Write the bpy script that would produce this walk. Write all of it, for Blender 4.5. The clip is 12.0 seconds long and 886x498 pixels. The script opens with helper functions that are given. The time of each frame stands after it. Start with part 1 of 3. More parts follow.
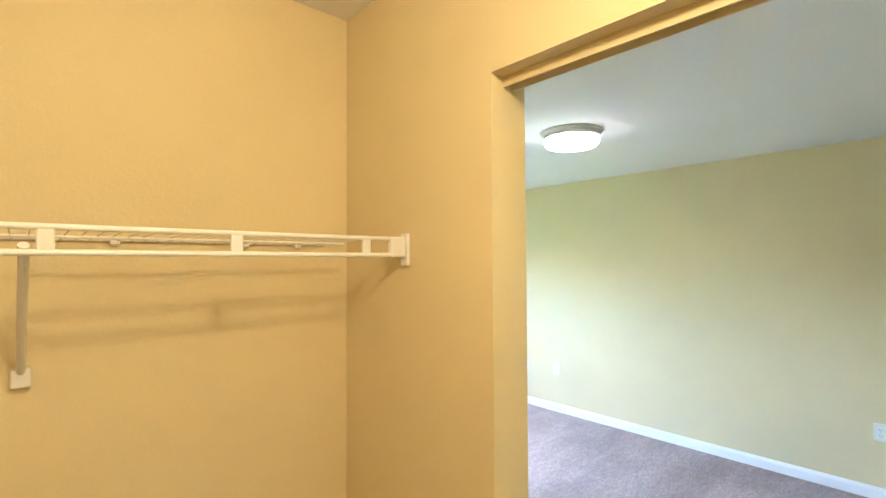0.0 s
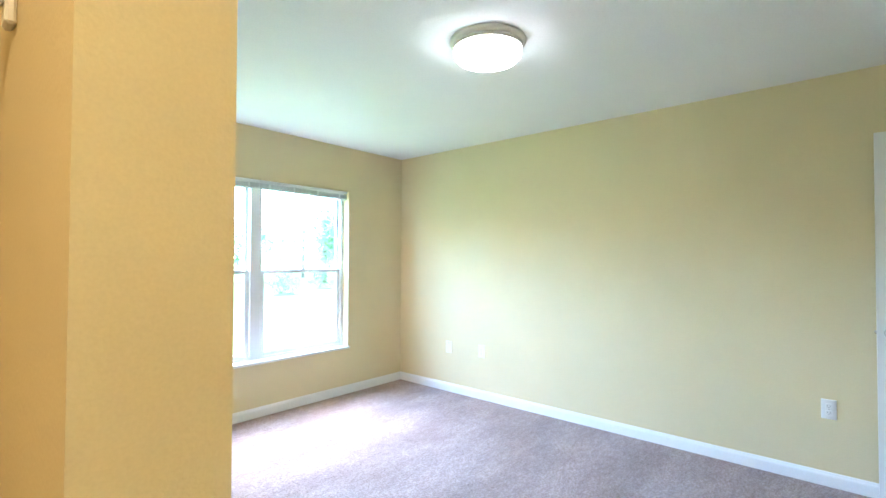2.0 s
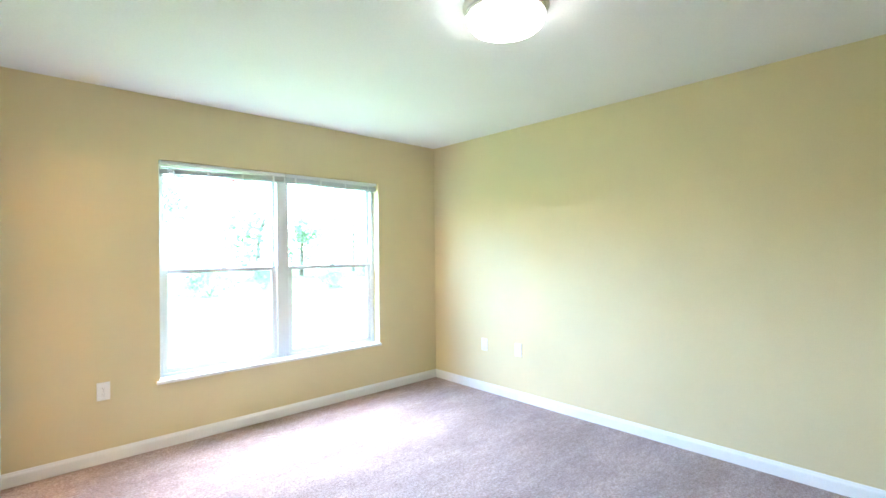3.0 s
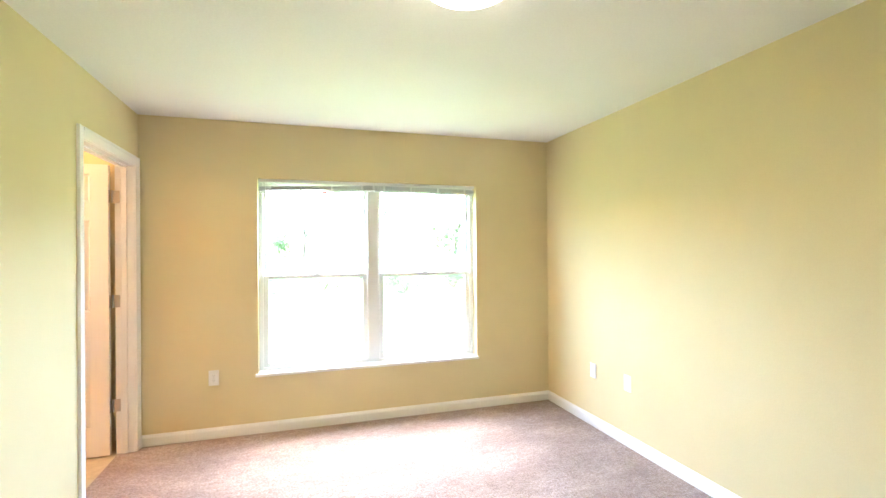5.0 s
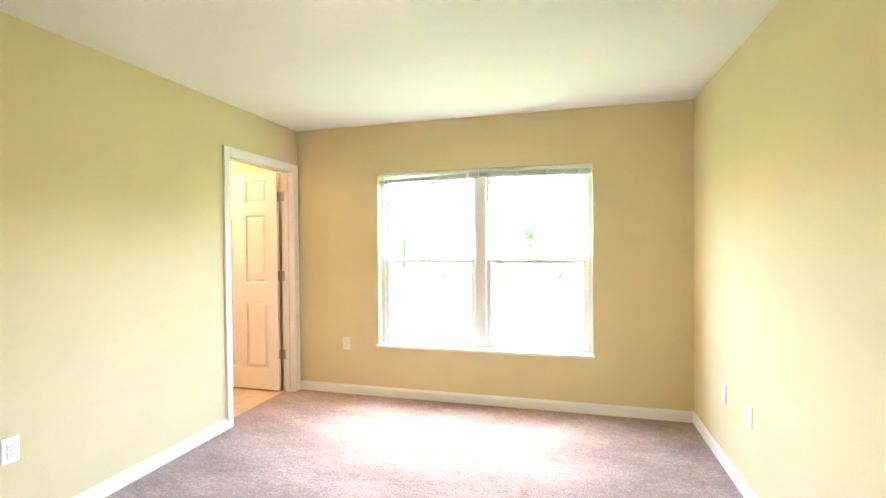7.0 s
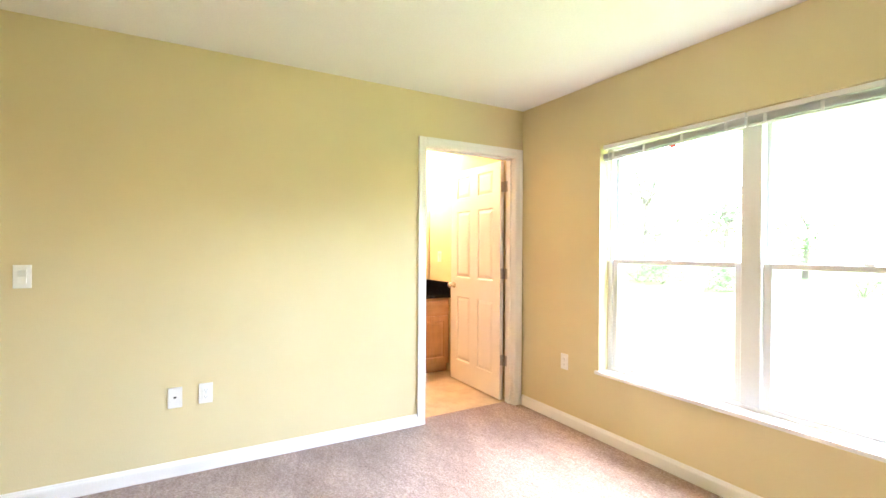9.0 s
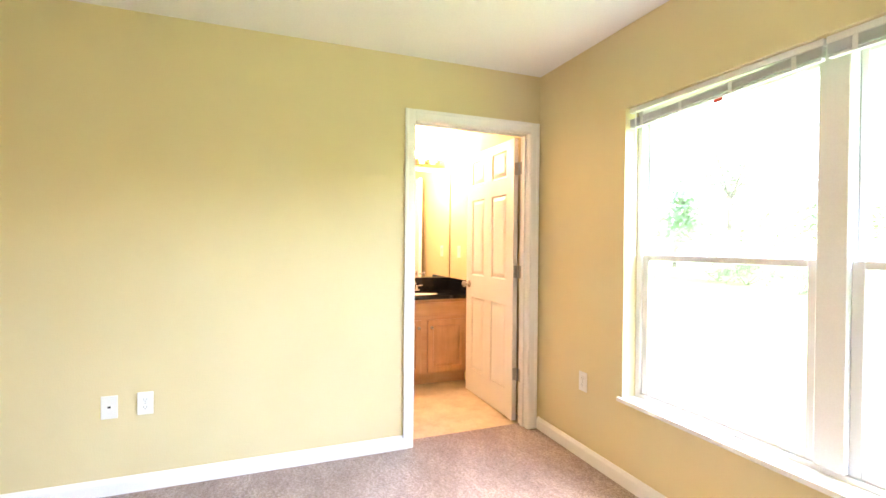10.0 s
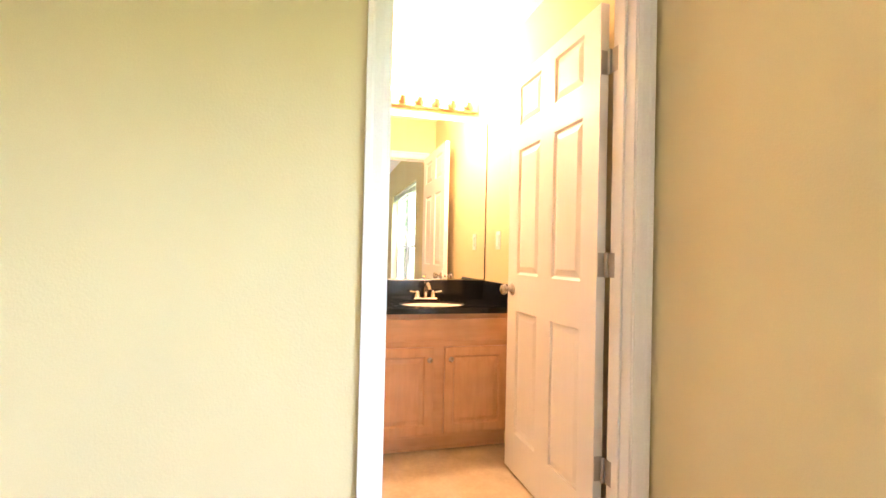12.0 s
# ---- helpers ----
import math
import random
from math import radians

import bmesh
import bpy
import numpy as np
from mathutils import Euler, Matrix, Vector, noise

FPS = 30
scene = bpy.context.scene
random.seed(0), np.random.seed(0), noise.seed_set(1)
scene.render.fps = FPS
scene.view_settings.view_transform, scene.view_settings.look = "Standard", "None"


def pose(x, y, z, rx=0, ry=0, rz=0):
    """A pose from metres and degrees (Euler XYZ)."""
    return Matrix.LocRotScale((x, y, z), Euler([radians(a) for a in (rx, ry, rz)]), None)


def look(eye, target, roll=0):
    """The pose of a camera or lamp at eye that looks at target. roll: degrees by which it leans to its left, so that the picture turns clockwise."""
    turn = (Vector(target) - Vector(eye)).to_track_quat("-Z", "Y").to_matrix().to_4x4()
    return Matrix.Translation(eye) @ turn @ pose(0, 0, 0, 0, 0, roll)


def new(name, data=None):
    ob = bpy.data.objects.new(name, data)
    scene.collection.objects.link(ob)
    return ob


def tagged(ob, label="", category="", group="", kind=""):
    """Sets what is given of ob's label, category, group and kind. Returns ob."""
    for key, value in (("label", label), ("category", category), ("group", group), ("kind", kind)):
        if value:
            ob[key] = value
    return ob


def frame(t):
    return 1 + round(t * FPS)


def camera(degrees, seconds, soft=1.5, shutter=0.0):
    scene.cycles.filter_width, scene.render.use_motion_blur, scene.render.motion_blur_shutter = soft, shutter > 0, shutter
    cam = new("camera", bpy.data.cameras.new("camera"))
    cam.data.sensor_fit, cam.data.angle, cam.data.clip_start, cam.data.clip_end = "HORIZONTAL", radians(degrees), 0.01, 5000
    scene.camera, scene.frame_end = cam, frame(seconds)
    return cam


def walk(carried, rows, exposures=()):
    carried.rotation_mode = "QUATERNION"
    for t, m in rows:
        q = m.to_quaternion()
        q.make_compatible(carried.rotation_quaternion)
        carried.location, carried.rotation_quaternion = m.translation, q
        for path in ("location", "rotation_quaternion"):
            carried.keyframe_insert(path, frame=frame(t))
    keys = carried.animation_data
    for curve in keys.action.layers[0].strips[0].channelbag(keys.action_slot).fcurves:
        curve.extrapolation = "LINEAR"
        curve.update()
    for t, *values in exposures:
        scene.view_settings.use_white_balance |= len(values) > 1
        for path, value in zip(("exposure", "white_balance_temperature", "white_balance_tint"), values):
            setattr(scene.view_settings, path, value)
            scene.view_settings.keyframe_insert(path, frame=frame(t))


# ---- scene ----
cam = camera(87.8, 12.0)

PATH = [
    (0, (-0.886, -3.976, 1.613), (0.463, -2.5, 1.668), -0.3),
    (0.5, (-0.706, -3.927, 1.596), (0.757, -2.564, 1.633), 0.1),
    (1, (-0.548, -3.894, 1.524), (0.958, -2.58, 1.563), -0.0),
    (1.5, (-0.377, -3.818, 1.421), (1.133, -2.508, 1.459), -0.0),
    (2, (-0.194, -3.723, 1.336), (1.315, -2.412, 1.378), 0.2),
    (2.5, (-0.075, -3.683, 1.339), (1.373, -2.304, 1.358), -0.1),
    (4.3, (0.708, -3.711, 1.401), (1.643, -1.944, 1.42), -0.6),
    (4.5, (0.808, -3.746, 1.412), (1.63, -1.923, 1.424), -0.5),
    (5, (1.133, -3.888, 1.42), (1.726, -1.978, 1.427), -0.5),
    (5.5, (1.492, -3.978, 1.415), (1.845, -2.01, 1.407), -0.4),
    (6, (1.819, -4.038, 1.408), (1.894, -2.039, 1.391), -0.3),
    (6.5, (2.162, -4.0, 1.391), (1.974, -2.009, 1.366), -0.4),
    (7, (2.466, -3.844, 1.378), (1.941, -1.914, 1.351), -0.5),
    (7.5, (2.708, -3.604, 1.334), (1.784, -1.83, 1.325), -0.5),
    (7.7, (2.805, -3.474, 1.294), (1.742, -1.78, 1.29), 0.3),
    (9.3, (3.007, -2.253, 1.298), (1.197, -1.402, 1.294), 0.2),
    (9.5, (2.96, -2.102, 1.301), (1.118, -1.321, 1.294), 0.3),
    (10, (2.748, -1.787, 1.273), (0.885, -1.061, 1.254), 0.5),
    (10.5, (2.439, -1.52, 1.241), (0.519, -0.961, 1.222), 0.5),
    (11, (2.064, -1.359, 1.2), (0.140, -0.813, 1.178), 0.6),
    (11.5, (1.674, -1.202, 1.149), (-0.255, -0.675, 1.143), 1.0),
    (12, (1.324, -1.089, 1.105), (-0.609, -0.574, 1.131), 1.3),
]
walk(cam, [(t, look(e, g, r)) for t, e, g, r in PATH],
     exposures=[(0.0, 5.94, 5150, 10), (1.5, 5.94, 5050, 10), (2.5, 5.97, 5100, 10), (4.4, 6.05, 6250, 13),
                (7.5, 6.06, 6700, 17), (10.0, 6.1, 7000, 19), (12.0, 5.96, 7100, 21)])

# ---- world, sun and lamps ----
SUN_EL, SUN_AZ = radians(60), radians(4)
world = bpy.data.worlds.new("sky")
scene.world = world
world.use_nodes = True
wn = world.node_tree.nodes
sky = wn.new("ShaderNodeTexSky")
sky.sky_type, sky.sun_disc = "NISHITA", False
sky.sun_elevation, sky.sun_rotation = SUN_EL, SUN_AZ
wn["Background"].inputs["Strength"].default_value = 0.15
world.node_tree.links.new(sky.outputs[0], wn["Background"].inputs["Color"])

sun = new("sun", bpy.data.lights.new("sun", "SUN"))
sun.data.energy, sun.data.angle, sun.data.color = 0.21, radians(90), (0.84, 0.93, 1.0)
sun_way = Vector((math.sin(SUN_AZ) * math.cos(SUN_EL), math.cos(SUN_AZ) * math.cos(SUN_EL), math.sin(SUN_EL)))
sun.matrix_world = look(sun_way * 40, (0, 0, 0))


def bulb(name, x, y, z, watts, size, colour):
    ob = new(name, bpy.data.lights.new(name, "POINT"))
    ob.data.energy, ob.data.shadow_soft_size, ob.data.color = watts, size, colour
    ob.location = (x, y, z)
    return ob


bulb("closet_bulb", -0.75, -4.0, 2.235, 0.71, 0.07, (1.0, 0.69, 0.32))


# ---- materials ----
def material(name, base, rough=0.6, metal=0.0, spec=0.5):
    m = bpy.data.materials.new(name)
    m.use_nodes = True
    b = m.node_tree.nodes["Principled BSDF"]
    b.inputs["Base Color"].default_value = (*base, 1)
    b.inputs["Roughness"].default_value = rough
    b.inputs["Metallic"].default_value = metal
    b.inputs["Specular IOR Level"].default_value = spec
    return m, m.node_tree.nodes, m.node_tree.links, b


def noise_node(n, l, scale, detail=3.0, stretch=None, rough=0.5):
    co = n.new("ShaderNodeTexCoord")
    tex = n.new("ShaderNodeTexNoise")
    tex.inputs["Scale"].default_value, tex.inputs["Detail"].default_value = scale, detail
    tex.inputs["Roughness"].default_value = rough
    if stretch:
        mp = n.new("ShaderNodeMapping")
        mp.inputs["Scale"].default_value = stretch
        l.new(co.outputs["Object"], mp.inputs["Vector"])
        l.new(mp.outputs[0], tex.inputs["Vector"])
    else:
        l.new(co.outputs["Object"], tex.inputs["Vector"])
    return tex


def ramp(n, l, source, stops):
    r = n.new("ShaderNodeValToRGB")
    while len(r.color_ramp.elements) < len(stops):
        r.color_ramp.elements.new(0.5)
    for e, (p, c) in zip(r.color_ramp.elements, stops):
        e.position, e.color = p, (*c, 1)
    l.new(source, r.inputs[0])
    return r


def mixed(n, l, a, b, fac, kind="MIX"):
    m = n.new("ShaderNodeMix")
    m.data_type, m.blend_type = "RGBA", kind
    for sock, v in ((m.inputs[0], fac), (m.inputs[6], a), (m.inputs[7], b)):
        if isinstance(v, bpy.types.NodeSocket):
            l.new(v, sock)
        else:
            sock.default_value = v if isinstance(v, float) else (*v, 1)
    return m.outputs[2]


def bumped(n, l, b, height, strength, distance):
    bp = n.new("ShaderNodeBump")
    bp.inputs["Strength"].default_value, bp.inputs["Distance"].default_value = strength, distance
    l.new(height, bp.inputs["Height"])
    l.new(bp.outputs[0], b.inputs["Normal"])
    return bp


def scaled(c, k):
    return tuple(min(1.0, v * k) for v in c)


def plaster(name, base, rough, grain, strength, spread=0.04, blotch=1.3):
    m, n, l, b = material(name, base, rough, spec=0.3)
    large = noise_node(n, l, blotch, 4)
    r = ramp(n, l, large.outputs[0], [(0.3, scaled(base, 1 - spread)), (0.7, scaled(base, 1 + spread))])
    fine = noise_node(n, l, grain * 2.3, 2)
    f = ramp(n, l, fine.outputs[0], [(0.3, (0.955, 0.955, 0.955)), (0.7, (1, 1, 1))])
    l.new(mixed(n, l, r.outputs[0], f.outputs[0], 1.0, "MULTIPLY"), b.inputs["Base Color"])
    bumped(n, l, b, noise_node(n, l, grain, 4).outputs[0], strength, 0.002)
    return m


WALL = plaster("wall_paint", (0.715, 0.61, 0.355), 0.75, 130, 0.35)
CEILING = plaster("ceiling_paint", (0.84, 0.83, 0.81), 0.9, 46, 0.55, 0.02)
TRIM = plaster("trim_paint", (0.85, 0.84, 0.81), 0.38, 60, 0.03, 0.015, 3)
STUCCO = plaster("stucco", (0.55, 0.50, 0.42), 0.9, 40, 0.6)
PLASTIC = plaster("white_plastic", (0.84, 0.83, 0.79), 0.35, 200, 0.02, 0.02)
VINYL_WHITE = plaster("white_vinyl", (0.80, 0.81, 0.82), 0.4, 90, 0.03, 0.02)
CONCRETE = plaster("concrete", (0.35, 0.34, 0.32), 0.9, 30, 0.5, 0.1)
WIRE_WHITE = plaster("white_coated_wire", (0.80, 0.78, 0.74), 0.35, 90, 0.03, 0.02)


def door_paint():
    base = (0.80, 0.78, 0.74)
    m, n, l, b = material("door_paint", base, 0.42)
    g = noise_node(n, l, 9, 6, (14, 14, 0.6), 0.6)
    r = ramp(n, l, g.outputs[0], [(0.3, scaled(base, 0.97)), (0.7, base)])
    l.new(r.outputs[0], b.inputs["Base Color"])
    bumped(n, l, b, g.outputs[0], 0.16, 0.0012)
    return m


def carpet():
    m, n, l, b = material("carpet", (0.3, 0.22, 0.17), 1.0, spec=0.05)
    b.inputs["Sheen Weight"].default_value = 0.25
    b.inputs["Sheen Roughness"].default_value = 0.6
    tuft = noise_node(n, l, 70, 5, None, 0.8)
    speck = ramp(n, l, tuft.outputs[0], [(0.30, (0.18, 0.115, 0.092)), (0.48, (0.45, 0.335, 0.285)), (0.70, (0.72, 0.58, 0.525))])
    sweep = noise_node(n, l, 1.6, 4, (1.0, 2.2, 1.0))
    tone = ramp(n, l, sweep.outputs[0], [(0.38, (0.76, 0.73, 0.71)), (0.62, (1, 1, 1))])
    pile = noise_node(n, l, 15, 6, (1.0, 1.7, 1.0), 0.72)
    lay = ramp(n, l, pile.outputs[0], [(0.34, (0.72, 0.67, 0.65)), (0.62, (1, 1, 1))])
    c = mixed(n, l, speck.outputs[0], tone.outputs[0], 1.0, "MULTIPLY")
    l.new(mixed(n, l, c, lay.outputs[0], 1.0, "MULTIPLY"), b.inputs["Base Color"])
    both = n.new("ShaderNodeMath")
    both.operation = "ADD"
    l.new(tuft.outputs[0], both.inputs[0])
    l.new(pile.outputs[0], both.inputs[1])
    bumped(n, l, b, both.outputs[0], 0.9, 0.012)
    return m


def vinyl_floor():
    m, n, l, b = material("vinyl_floor", (0.45, 0.36, 0.24), 0.42)
    a = noise_node(n, l, 5, 6, None, 0.62)
    r = ramp(n, l, a.outputs[0], [(0.3, (0.46, 0.35, 0.22)), (0.5, (0.58, 0.46, 0.30)), (0.7, (0.68, 0.57, 0.40))])
    f = noise_node(n, l, 60, 4)
    g = ramp(n, l, f.outputs[0], [(0.3, (0.9, 0.9, 0.9)), (0.7, (1, 1, 1))])
    l.new(mixed(n, l, r.outputs[0], g.outputs[0], 1.0, "MULTIPLY"), b.inputs["Base Color"])
    bumped(n, l, b, f.outputs[0], 0.1, 0.001)
    return m


def maple(name, stretch):
    m, n, l, b = material(name, (0.52, 0.29, 0.16), 0.36)
    g = noise_node(n, l, 4, 8, stretch, 0.62)
    r = ramp(n, l, g.outputs[0], [(0.2, (0.60, 0.335, 0.19)), (0.5, (0.68, 0.395, 0.23)), (0.8, (0.74, 0.45, 0.275))])
    k = noise_node(n, l, 7, 3)
    t = ramp(n, l, k.outputs[0], [(0.3, (0.88, 0.86, 0.84)), (0.65, (1, 1, 1))])
    l.new(mixed(n, l, r.outputs[0], t.outputs[0], 1.0, "MULTIPLY"), b.inputs["Base Color"])
    bumped(n, l, b, g.outputs[0], 0.08, 0.001)
    return m


def granite():
    m, n, l, b = material("black_granite", (0.01, 0.01, 0.011), 0.12)
    g = noise_node(n, l, 150, 3, None, 0.7)
    r = ramp(n, l, g.outputs[0], [(0.5, (0.006, 0.006, 0.007)), (0.66, (0.02, 0.02, 0.022)), (0.78, (0.16, 0.15, 0.14))])
    l.new(r.outputs[0], b.inputs["Base Color"])
    return m


def metal(name, base, rough):
    m, n, l, b = material(name, base, rough, 1.0)
    g = noise_node(n, l, 70, 3)
    r = ramp(n, l, g.outputs[0], [(0.3, (rough * 0.8,) * 3), (0.7, (rough * 1.25,) * 3)])
    l.new(r.outputs[0], b.inputs["Roughness"])
    return m


def glowing(name, colour, strength):
    m, n, l, b = material(name, (0.9, 0.88, 0.82), 0.4)
    b.inputs["Emission Color"].default_value = (*colour, 1)
    b.inputs["Emission Strength"].default_value = strength
    return m


def clear_pane(name, tint, gloss):
    m, n, l, b = material(name, tint, 0.02)
    clear = n.new("ShaderNodeBsdfTransparent")
    clear.inputs[0].default_value = (*tint, 1)
    shine = n.new("ShaderNodeBsdfGlossy")
    shine.inputs["Roughness"].default_value = 0.03
    mx = n.new("ShaderNodeMixShader")
    mx.inputs[0].default_value = gloss
    l.new(clear.outputs[0], mx.inputs[1])
    l.new(shine.outputs[0], mx.inputs[2])
    l.new(mx.outputs[0], n["Material Output"].inputs["Surface"])
    return m


def insect_mesh():
    m, n, l, b = material("insect_mesh", (0.03, 0.03, 0.03), 0.7)
    clear = n.new("ShaderNodeBsdfTransparent")
    mx = n.new("ShaderNodeMixShader")
    mx.inputs[0].default_value = 0.30
    l.new(clear.outputs[0], mx.inputs[1])
    l.new(b.outputs[0], mx.inputs[2])
    l.new(mx.outputs[0], n["Material Output"].inputs["Surface"])
    return m


def foliage(name, dark, light):
    m, n, l, b = material(name, dark, 0.6, spec=0.25)
    g = n.new("ShaderNodeNewGeometry")
    r = ramp(n, l, g.outputs["Random Per Island"], [(0.0, dark), (1.0, light)])
    l.new(r.outputs[0], b.inputs["Base Color"])
    thin = n.new("ShaderNodeBsdfTranslucent")
    thin.inputs[0].default_value = (*scaled(light, 2.2), 1)
    mx = n.new("ShaderNodeMixShader")
    mx.inputs[0].default_value = 0.5
    l.new(b.outputs[0], mx.inputs[1])
    l.new(thin.outputs[0], mx.inputs[2])
    l.new(mx.outputs[0], n["Material Output"].inputs["Surface"])
    return m


def grass():
    m, n, l, b = material("grass", (0.1, 0.16, 0.04), 0.95, spec=0.1)
    a = noise_node(n, l, 0.5, 6)
    r = ramp(n, l, a.outputs[0], [(0.3, (0.20, 0.27, 0.08)), (0.7, (0.27, 0.34, 0.12))])
    f = noise_node(n, l, 40, 4)
    g = ramp(n, l, f.outputs[0], [(0.3, (0.75, 0.75, 0.7)), (0.7, (1, 1, 1))])
    l.new(mixed(n, l, r.outputs[0], g.outputs[0], 1.0, "MULTIPLY"), b.inputs["Base Color"])
    bumped(n, l, b, f.outputs[0], 0.8, 0.03)
    return m


DOOR = door_paint()
CARPET = carpet()
VINYL = vinyl_floor()
MAPLE = maple("maple_upright", (6, 6, 0.7))
MAPLE_H = maple("maple_lengthwise", (6, 0.7, 6))
GRANITE = granite()
NICKEL = metal("satin_nickel", (0.50, 0.46, 0.41), 0.28)
CHROME = metal("chrome", (0.60, 0.57, 0.53), 0.07)
BRASS = metal("antique_brass", (0.62, 0.46, 0.26), 0.35)
STEEL = metal("hinge_steel", (0.50, 0.48, 0.45), 0.42)
MIRROR, *_ = material("mirror_silver", (0.93, 0.94, 0.93), 0.005, 1.0)
GLASS = clear_pane("window_glass", (0.96, 0.98, 0.97), 0.05)
SCREEN = insect_mesh()
SLAT = plaster("blind_slat", (0.62, 0.63, 0.66), 0.45, 120, 0.02, 0.03)
RED, *_ = material("red_tag", (0.75, 0.08, 0.04), 0.5)
SLOT, *_ = material("grey_slot", (0.30, 0.29, 0.27), 0.6)
DARK, *_ = material("dark_slot", (0.02, 0.02, 0.02), 0.6)
CERAMIC = plaster("sink_ceramic", (0.80, 0.77, 0.70), 0.12, 60, 0.01, 0.02)
LAMP = glowing("lamp_diffuser", (1.0, 0.91, 0.76), 0.36)
GLOBE = glowing("vanity_globe", (1.0, 0.66, 0.44), 4.4)
CLOSET_GLOBE = glowing("closet_globe", (1.0, 0.7, 0.35), 0.2)
FIXTURE = plaster("fixture_enamel", (0.74, 0.70, 0.62), 0.4, 80, 0.02, 0.02)
GRASS = grass()
LEAF = foliage("leaf", (0.10, 0.14, 0.08), (0.15, 0.20, 0.11))
BARK = plaster("bark", (0.16, 0.12, 0.09), 0.95, 30, 0.9, 0.2, 6)


# ---- mesh helpers ----
def box(bm, x0, y0, z0, x1, y1, z1, bevel=0.0, segments=1):
    made = bmesh.ops.create_cube(bm, size=1.0, matrix=Matrix.LocRotScale(
        ((x0 + x1) / 2, (y0 + y1) / 2, (z0 + z1) / 2), None, (abs(x1 - x0), abs(y1 - y0), abs(z1 - z0))))
    if bevel:
        edges = {e for v in made["verts"] for e in v.link_edges}
        bmesh.ops.bevel(bm, geom=list(edges), offset=bevel, segments=segments, affect="EDGES", profile=0.5)
    return bm


def boxed(*a, **k):
    return box(bmesh.new(), *a, **k)


def rod(bm, a, b, r, sides=10, r2=None):
    a, b = Vector(a), Vector(b)
    turn = (b - a).to_track_quat("Z", "Y").to_matrix().to_4x4()
    bmesh.ops.create_cone(bm, cap_ends=True, segments=sides, radius1=r, radius2=r if r2 is None else r2,
                          depth=(b - a).length, matrix=Matrix.Translation((a + b) / 2) @ turn)
    return bm


def lathe(bm, rows, sides=32, m=Matrix.Identity(4)):
    """Rows of radius and height round the z axis."""
    rings = []
    for r, z in rows:
        if r < 1e-5:
            rings.append([bm.verts.new(m @ Vector((0, 0, z)))])
        else:
            rings.append([bm.verts.new(m @ Vector((r * math.cos(2 * math.pi * i / sides), r * math.sin(2 * math.pi * i / sides), z)))
                          for i in range(sides)])
    for p, q in zip(rings, rings[1:]):
        for i in range(sides):
            j = (i + 1) % sides
            f = [p[i % len(p)], p[j % len(p)], q[j % len(q)], q[i % len(q)]]
            f = [v for k, v in enumerate(f) if v not in f[:k]]
            if len(f) > 2:
                bm.faces.new(f).smooth = True
    bmesh.ops.recalc_face_normals(bm, faces=bm.faces)
    return bm


def sweep(bm, profile, a, b, out, up=(0, 0, 1)):
    """A moulding from a to b: its profile's first number goes along out, its second along up."""
    a, b, out, up = Vector(a), Vector(b), Vector(out), Vector(up)
    ends = [[bm.verts.new(p + out * u + up * v) for u, v in profile] for p in (a, b)]
    n = len(profile)
    for i in range(n):
        bm.faces.new((ends[0][i], ends[0][(i + 1) % n], ends[1][(i + 1) % n], ends[1][i]))
    bm.faces.new(ends[0])
    bm.faces.new(ends[1][::-1])
    bmesh.ops.recalc_face_normals(bm, faces=bm.faces)
    return bm


def mesh_of(name, bm, mat):
    data = bpy.data.meshes.new(name)
    bm.to_mesh(data)
    bm.free()
    data.materials.append(mat)
    return data


def solid(name, bm, mat, label, category="", kind="structure", group=""):
    return tagged(new(name, mesh_of(name, bm, mat)), label, category, group, kind)


def thing(name, label, category, group="", kind=""):
    return tagged(new(name), label, category, group, kind)


def part(name, bm, mat, parent, label=""):
    ob = new(name, mesh_of(name, bm, mat))
    ob.parent = parent
    return tagged(ob, label)


def wall(name, axis, near, far, span, height, holes, mat, label):
    """An upright slab with through openings. axis "x": it runs along x, between y near and far; "y": along y, between x near and far."""
    us = sorted({*span, *(u for h in holes for u in h[:2])})
    vs = sorted({*height, *(v for h in holes for v in h[2:])})
    place = (lambda u, d, v: (u, d, v)) if axis == "x" else (lambda u, d, v: (d, u, v))
    full = {}
    for i in range(len(us) - 1):
        for j in range(len(vs) - 1):
            cu, cv = (us[i] + us[i + 1]) / 2, (vs[j] + vs[j + 1]) / 2
            full[i, j] = not any(h[0] < cu < h[1] and h[2] < cv < h[3] for h in holes)
    bm = bmesh.new()

    def quad(*c):
        bm.faces.new([bm.verts.new(place(*p)) for p in c])

    for (i, j), there in full.items():
        if not there:
            continue
        a, b, c, d = us[i], us[i + 1], vs[j], vs[j + 1]
        quad((a, near, c), (b, near, c), (b, near, d), (a, near, d))
        quad((a, far, c), (b, far, c), (b, far, d), (a, far, d))
        for di, dj, p, q in ((-1, 0, (a, c), (a, d)), (1, 0, (b, c), (b, d)), (0, -1, (a, c), (b, c)), (0, 1, (a, d), (b, d))):
            if not full.get((i + di, j + dj), False):
                quad((p[0], near, p[1]), (q[0], near, q[1]), (q[0], far, q[1]), (p[0], far, p[1]))
    bmesh.ops.remove_doubles(bm, verts=bm.verts, dist=1e-5)
    bmesh.ops.recalc_face_normals(bm, faces=bm.faces)
    return solid(name, bm, mat, label, "wall")


# ---- the shell ----
H, XR, YB = 2.44, 3.38, -4.76
XC, XB = -2.0, -1.64
YP = -2.68
WX0, WX1, WZ0, WZ1 = 0.815, 2.655, 0.455, 2.005

